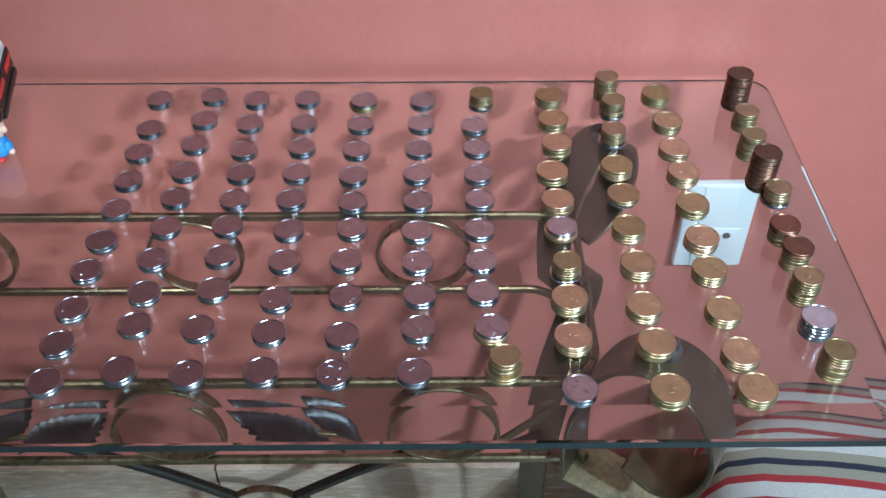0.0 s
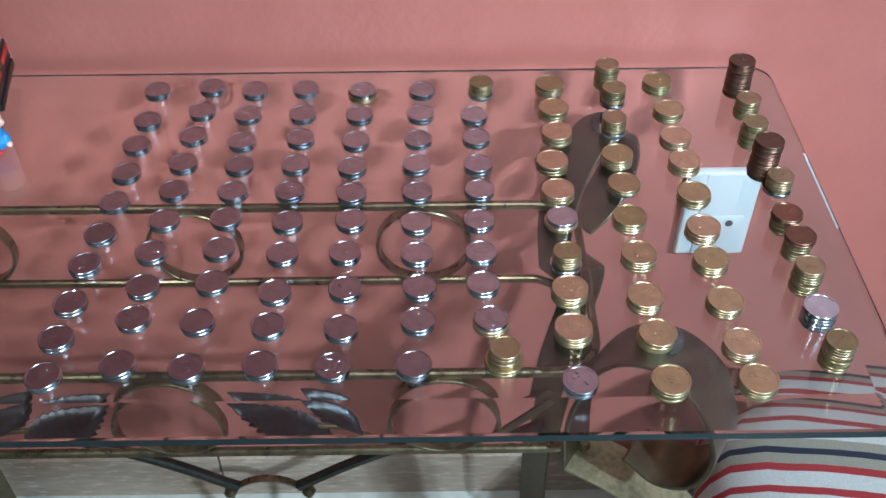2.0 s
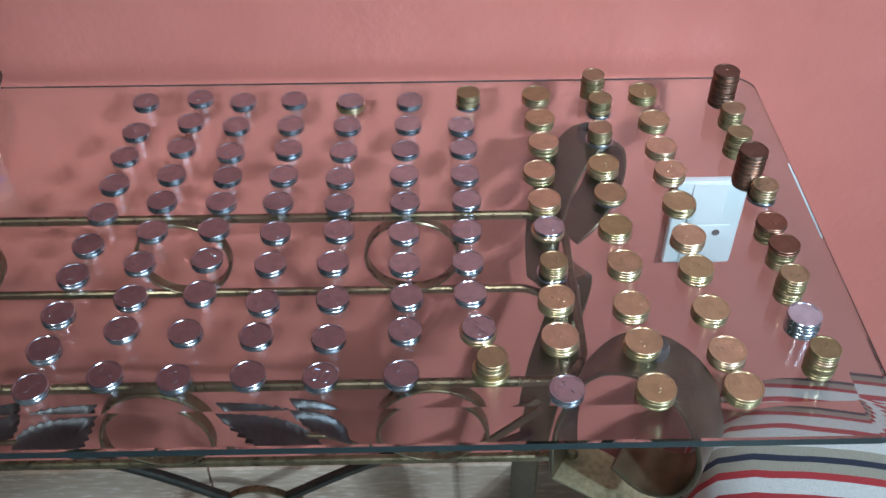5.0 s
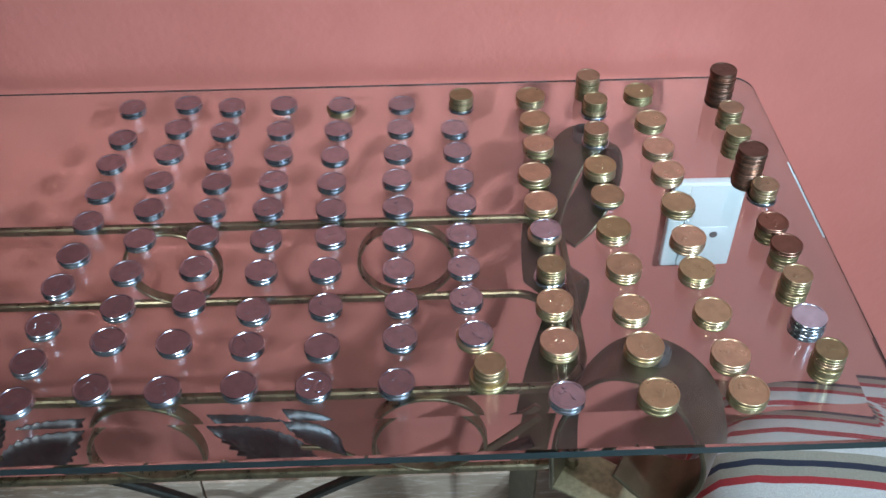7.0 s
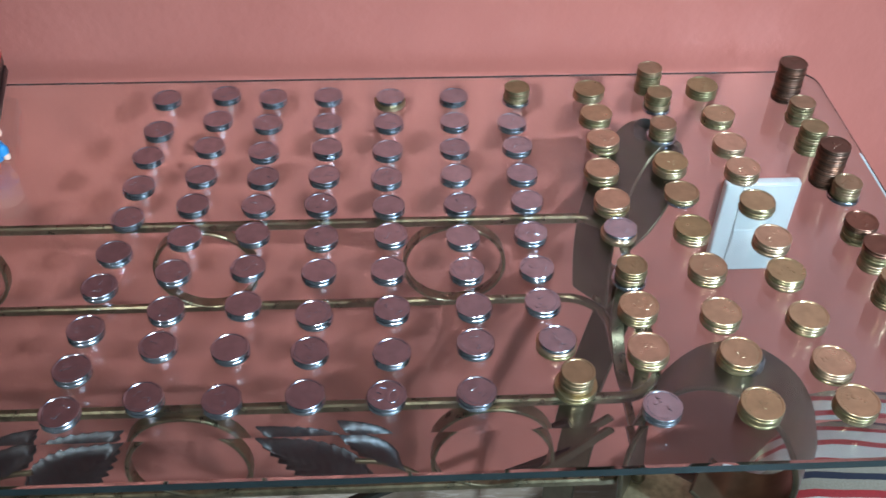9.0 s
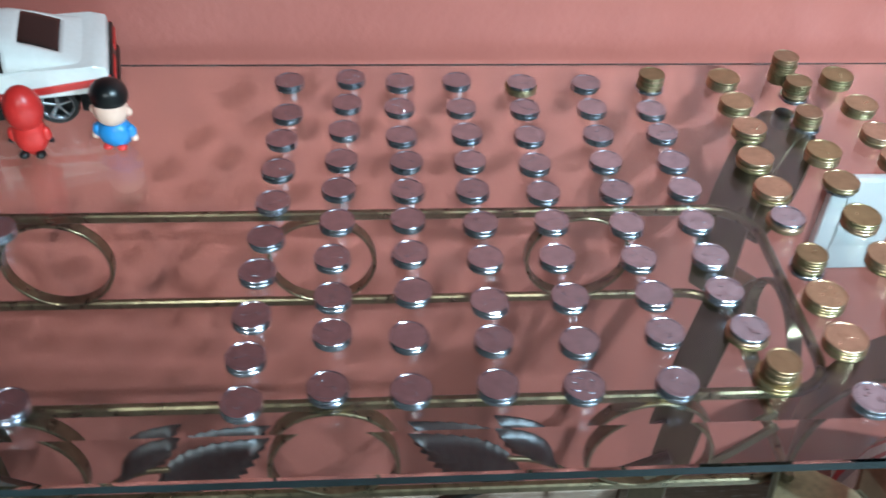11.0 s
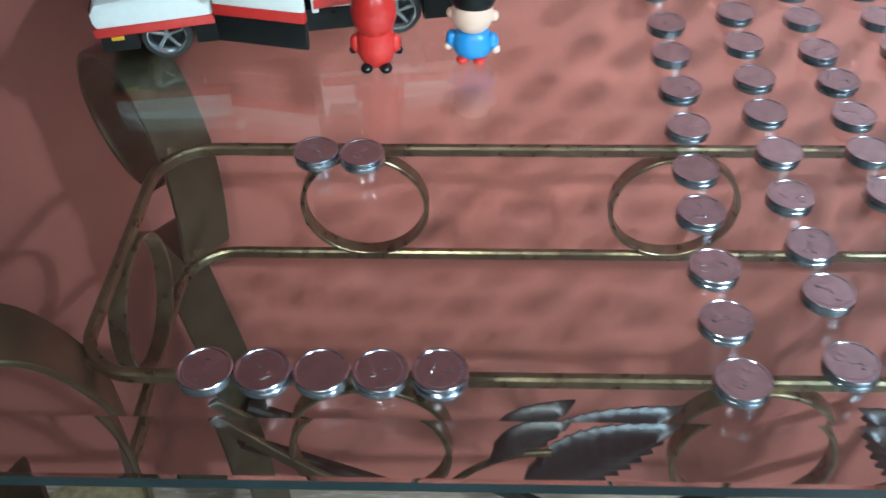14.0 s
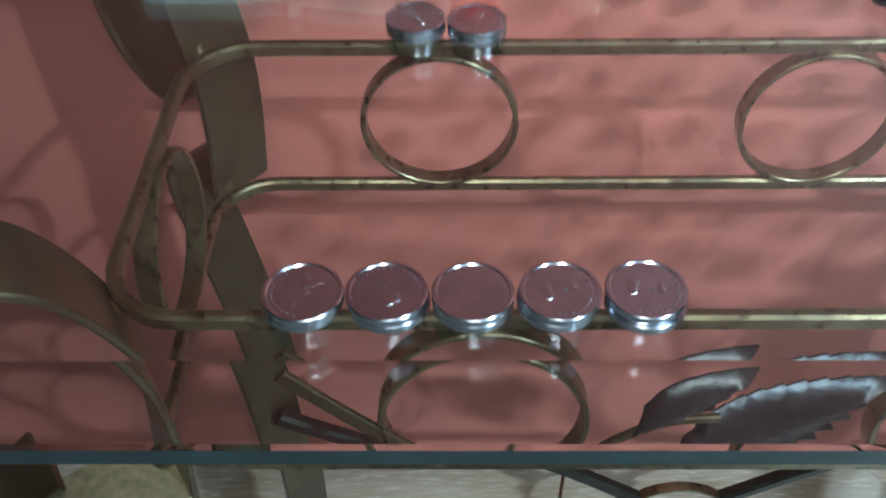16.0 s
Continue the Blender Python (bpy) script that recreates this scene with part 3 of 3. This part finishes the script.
# red band under the white, black sills below, wheel arches left open
for y0, y1 in ((-0.0012, 0.004), (CW - 0.004, CW + 0.0012)):
    part("side_band", side_bm([(-0.1158, 0.0205), (-0.1165, 0.0262), (DOOR0, 0.0292), (DOOR0, 0.0232)], y0, y1, 0.0006), RED, car, "red painted side band")
    part("side_band", side_bm([(DOOR1, 0.0255), (DOOR1, 0.0320), (0.1175, 0.0385), (0.1175, 0.0325)], y0, y1, 0.0006), RED, car, "red painted side band")
for x0, x1 in ((-0.114, -AX - 0.0175), (-AX + 0.0175, AX - 0.0175), (AX + 0.0175, 0.115)):
    part("sill", side_bm([(x0, 0.0085), (x0, 0.0245), (x1, 0.0245), (x1, 0.0085)], 0.002, CW - 0.002, 0.0012), BLACK, car)
part("floor_pan", box_bm((0.222, CW - 0.03, 0.014), (0.001, CW / 2, 0.0185), 0.002), BLACK, car)
part("tail_panel", box_bm((0.004, CW - 0.006, 0.020), (0.1175, CW / 2, 0.030), 0.0012), BLACK, car)
part("bumper", box_bm((0.007, CW - 0.010, 0.008), (0.1175, CW / 2, 0.0155), 0.0015), BLACK, car)
part("tail_light", box_bm((0.0025, 0.030, 0.006), (0.1195, 0.022, 0.034), 0.0008), RED, car)
part("tail_light", box_bm((0.0025, 0.030, 0.006), (0.1195, CW - 0.022, 0.034), 0.0008), RED, car)
part("indicator", box_bm((0.008, 0.002, 0.0028), (-0.103, 0.0003, 0.0188), 0.0006), AMBER, car, "small amber side light")
part("grille", box_bm((0.004, CW - 0.014, 0.011), (-0.1160, CW / 2, 0.0305), 0.001), BLACK, car)
# cabin seen through the open door
part("seat", box_bm((0.022, 0.030, 0.010), (-0.004, 0.028, 0.029), 0.003), BLACK, car)
part("seat", box_bm((0.008, 0.030, 0.028), (0.012, 0.028, 0.043), 0.003, turn=Matrix.Rotation(radians(14), 4, "Y")), BLACK, car)
part("dashboard", box_bm((0.014, CW - 0.016, 0.012), (-0.037, CW / 2, 0.041), 0.003), BLACK, car)
part("steering_wheel", bar_bm([(-0.024 + 0.004 * math.cos(a), 0.028 + 0.009 * math.sin(a), 0.045 + 0.009 * math.cos(a)) for a in [2 * math.pi * k / 20 for k in range(20)]], 0.002, 0.002, closed=True), GREY_PLASTIC, car)
part("cabin_back", box_bm((0.004, CW - 0.014, 0.022), (0.034, CW / 2, 0.055), 0.001), BLACK, car)
part("door_jamb", box_bm((0.0045, 0.010, 0.030), (DOOR1 + 0.001, 0.0045, 0.0375), 0.0008), CAR_WHITE, car)
# open door
door = part("door", box_bm((0.060, 0.004, 0.0115), (0.030, 0.0, 0.0430), 0.0012), CAR_WHITE, car, "white and red door standing open")
door.matrix_basis = pose(DOOR0 + 0.001, -0.001, 0, 0, 0, -23)
part("door_band", box_bm((0.060, 0.0052, 0.007), (0.030, 0, 0.0338), 0.0008), RED, door)
part("door_skirt", box_bm((0.060, 0.004, 0.019), (0.030, 0.0004, 0.0208), 0.001), BLACK, door)
part("mirror", box_bm((0.006, 0.008, 0.005), (0.006, -0.006, 0.049), 0.0014), CAR_WHITE, door)


def wheel(x, y, face):
    r, w = 0.0162, 0.013
    tyre = lathe_bm([(r * 0.70, -w / 2), (r * 0.93, -w / 2), (r, -w * 0.36), (r, w * 0.36), (r * 0.93, w / 2), (r * 0.70, w / 2), (r * 0.68, 0)], 32)
    tyre.faces.ensure_lookup_table()
    ob = part("wheel", tyre, RUBBER, car, "black rubber tyre on a five-spoke chrome rim")
    ob.matrix_basis = pose(x, y, r, 90 * face)
    rim = lathe_bm([(r * 0.62, w * 0.30), (r * 0.70, w * 0.50), (r * 0.76, w * 0.52), (r * 0.74, w * 0.40), (r * 0.64, w * 0.1)], 32)
    part("rim", rim, CHROME, ob)
    part("hub", lathe_bm([(0, w * 0.38), (0.0022, w * 0.38), (0.0028, w * 0.30), (0.003, w * 0.1)], 16), CHROME, ob)
    part("disc", lathe_bm([(0, w * 0.10), (r * 0.68, w * 0.10), (r * 0.68, w * 0.02), (0, w * 0.02)], 24), BLACK, ob)
    for k in range(5):
        a = 2 * math.pi * k / 5 + 0.3
        part("spoke", bar_bm([(0.0018 * math.cos(a), 0.0018 * math.sin(a), w * 0.30), (r * 0.70 * math.cos(a), r * 0.70 * math.sin(a), w * 0.34)], 0.0026, 0.0022, (math.sin(a), -math.cos(a), 0), taper=0.9), CHROME, ob)


for x in (-AX, AX):
    wheel(x, 0.0075, 1)
    wheel(x, CW - 0.0075, -1)


# ---- toy figures: one plain mesh each ----
def blob(bm, at, size, slot, steps=24, rings=14, power=1.0):
    made = bmesh.ops.create_uvsphere(bm, u_segments=steps, v_segments=rings, radius=1.0)["verts"]
    for v in made:
        c = v.co
        if power != 1.0:
            c.z = math.copysign(abs(c.z) ** power, c.z)
        v.co = Vector((at[0] + c.x * size[0], at[1] + c.y * size[1], at[2] + c.z * size[2]))
    for f in {f for v in made for f in v.link_faces}:
        f.material_index = slot


def lobes(bm, items):
    for at, size, slot in items:
        blob(bm, at, size, slot)


def figure(name, label, at, turn, body_slot_shapes, materials):
    bm = bmesh.new()
    lobes(bm, body_slot_shapes)
    ob = new(name, finish(bm, name, materials, True, 60))
    ob.matrix_basis = pose(*at, 0, 0, turn)
    return tagged(ob, label, "toy figure")


figure("toy_figure", "small plain red rubber toy figure on the glass", (-0.3040, 0.2760, TOP + 0.0002), 0, [
    ((0, 0, 0.0365), (0.0128, 0.0122, 0.0172), 0), ((0, 0, 0.0160), (0.0116, 0.0098, 0.0158), 0),
    ((-0.0112, -0.001, 0.0165), (0.0034, 0.0034, 0.0058), 0), ((0.0112, -0.001, 0.0165), (0.0034, 0.0034, 0.0058), 0),
    ((-0.0132, -0.001, 0.0118), (0.0022, 0.0022, 0.0025), 1), ((0.0132, -0.001, 0.0118), (0.0022, 0.0022, 0.0025), 1),
    ((-0.0055, -0.0062, 0.0028), (0.0036, 0.0040, 0.0028), 1), ((0.0055, -0.0062, 0.0028), (0.0036, 0.0040, 0.0028), 1)], [RED, BLACK])
figure("toy_figure", "small plain toy figure in blue with a black top", (-0.2490, 0.2850, TOP + 0.0002), -8, [
    ((0, 0, 0.0300), (0.0120, 0.0112, 0.0125), 0), ((0, 0.0018, 0.0405), (0.0132, 0.0125, 0.0120), 1),
    ((-0.0124, 0.0, 0.0290), (0.0026, 0.0022, 0.0034), 0), ((0.0124, 0.0, 0.0290), (0.0026, 0.0022, 0.0034), 0),
    ((0, 0, 0.0115), (0.0124, 0.0100, 0.0112), 2),
    ((-0.0118, -0.001, 0.0130), (0.0036, 0.0040, 0.0056), 2), ((0.0118, -0.001, 0.0130), (0.0036, 0.0040, 0.0056), 2),
    ((-0.0138, -0.002, 0.0088), (0.0026, 0.0026, 0.0028), 0), ((0.0138, -0.002, 0.0088), (0.0026, 0.0026, 0.0028), 0),
    ((-0.0050, -0.0060, 0.0024), (0.0034, 0.0036, 0.0024), 3), ((0.0050, -0.0060, 0.0024), (0.0034, 0.0036, 0.0024), 3)], [PEACH, BLACK, BLUE, RED])

# ---- socket plate on the wall ----
plate = thing("socket_plate", "white plastic wall socket plate seen through the glass", "socket", at=(0.4065, WALL_Y, 0.5305))
part("plate", box_bm((0.0745, 0.011, 0.1145), (0, -0.0057, 0), 0.0028, 3), WHITE_PLASTIC, plate)
part("module", box_bm((0.046, 0.003, 0.024), (0.004, -0.0120, -0.012), 0.0008), WHITE_PLASTIC, plate)
part("seam", box_bm((0.050, 0.0012, 0.0012), (0.004, -0.0116, 0.0035), 0.0003), GREY_PLASTIC, plate)
part("hole", lathe_bm([(0, -0.001), (0.0042, -0.001), (0.0042, 0.001), (0, 0.001)], 16), GREY_PLASTIC, plate).matrix_basis = pose(0.013, -0.0132, -0.010, 90)
part("cover_strip", box_bm((0.052, 0.0022, 0.110), (0.006, -0.0115, 0), 0.0006), WHITE_PLASTIC, plate)
part("screw", lathe_bm([(0, -0.001), (0.0024, -0.0008), (0.0024, 0.0008), (0, 0.001)], 12), CHROME, plate).matrix_basis = pose(0.004, -0.0115, 0.045, 90)


# ---- striped stool beside the table ----
def striped(name, across):
    """Woven cloth with stripes along x."""
    m, n, l, b = principled(name, (0.5, 0.45, 0.35), 0.85)
    co = n.new("ShaderNodeTexCoord")
    sep = n.new("ShaderNodeSeparateXYZ")
    l.new(co.outputs["Object"], sep.inputs[0])
    wob = n.new("ShaderNodeTexNoise")
    wob.inputs["Scale"].default_value = 14
    l.new(co.outputs["Object"], wob.inputs["Vector"])
    sh = n.new("ShaderNodeMath")
    sh.operation = "MULTIPLY_ADD"
    sh.inputs[1].default_value = 0.006
    l.new(wob.outputs["Fac"], sh.inputs[0])
    l.new(sep.outputs["Y"], sh.inputs[2])
    div = n.new("ShaderNodeMath")
    div.operation = "DIVIDE"
    div.inputs[1].default_value = across
    l.new(sh.outputs[0], div.inputs[0])
    fr = n.new("ShaderNodeMath")
    fr.operation = "FRACT"
    phase = n.new("ShaderNodeMath")
    phase.inputs[1].default_value = 0.17
    l.new(div.outputs[0], phase.inputs[0])
    l.new(phase.outputs[0], fr.inputs[0])
    ramp = n.new("ShaderNodeValToRGB")
    ramp.color_ramp.interpolation = "CONSTANT"
    white, beige, red, navy, grey = (0.5, 0.49, 0.46), (0.27, 0.245, 0.19), (0.32, 0.02, 0.025), (0.012, 0.016, 0.035), (0.24, 0.24, 0.25)
    bands = [(0.0, white), (0.15, red), (0.215, white), (0.36, red), (0.43, beige), (0.53, navy), (0.59, beige), (0.69, white), (0.82, grey), (0.90, red)]
    els = ramp.color_ramp.elements
    while len(els) < len(bands):
        els.new(0.5)
    for e, (p, c) in zip(els, bands):
        e.position, e.color = p, (*c, 1)
    l.new(fr.outputs[0], ramp.inputs[0])
    weave = n.new("ShaderNodeTexNoise")
    weave.inputs["Scale"].default_value, weave.inputs["Detail"].default_value = 700, 2
    l.new(co.outputs["Object"], weave.inputs["Vector"])
    mix = n.new("ShaderNodeMix")
    mix.data_type, mix.blend_type = "RGBA", "MULTIPLY"
    mix.inputs["Factor"].default_value = 0.5
    l.new(ramp.outputs[0], mix.inputs["A"])
    l.new(weave.outputs["Fac"], mix.inputs["B"])
    l.new(mix.outputs["Result"], b.inputs["Base Color"])
    bp = n.new("ShaderNodeBump")
    bp.inputs["Strength"].default_value, bp.inputs["Distance"].default_value = 0.6, 0.0008
    l.new(weave.outputs["Fac"], bp.inputs["Height"])
    l.new(bp.outputs[0], b.inputs["Normal"])
    return m


STRIPES = striped("striped_cloth", 0.118)
stool = thing("stool", "low stool with a cream, red and navy striped cloth cushion", "stool", at=(0.564, 0.125, 0), turn=-11)
pad = lathe_bm([(0, 0.30), (0.17, 0.30), (0.195, 0.308), (0.208, 0.330), (0.207, 0.352), (0.199, 0.380), (0.183, 0.404), (0.150, 0.420), (0.10, 0.429), (0.05, 0.433), (0, 0.434)], 64)
for v in pad.verts:
    far = math.hypot(v.co.x, v.co.y)
    if far > 1e-6:
        square = 0.97 * (abs(v.co.x / far) ** 4 + abs(v.co.y / far) ** 4) ** -0.25
        v.co.x, v.co.y = v.co.x * square, v.co.y * square * 0.93
part("cushion", pad, STRIPES, stool, "puffy striped cloth cushion with rounded corners")
part("seat_base", lathe_bm([(0, 0.275), (0.175, 0.275), (0.18, 0.28), (0.18, 0.296), (0.175, 0.3005), (0, 0.3005)], 48), BLACK, stool)
for k in range(4):
    a = math.pi / 4 + k * math.pi / 2
    part("leg", bar_bm([(0.135 * math.cos(a), 0.135 * math.sin(a), 0.277), (0.165 * math.cos(a), 0.165 * math.sin(a), 0.0)], 0.026, 0.026), BLACK, stool)

# ---- skirting and floor pieces ----
for k in range(18):
    w = 0.44
    sk = new("tile", finish(box_bm((w - 0.003, 0.009, 0.09), (X0 + w * (k + 0.5), WALL_Y - 0.0047, 0.0455), 0.001, 1), "tile", SKIRT, smooth=False))
    sk.parent = baseboard
tile_mesh = finish(box_bm((0.437, 0.437, 0.012), (0, 0, 0), 0.0015, 1), "tile", TILE, smooth=False)
for i in range(18):
    for j in range(13):
        tl = new("tile", tile_mesh)
        tl.parent = floor
        tl.location = (X0 + 0.22 + 0.44 * i, WALL_Y - 0.22 - 0.44 * j, -0.006)
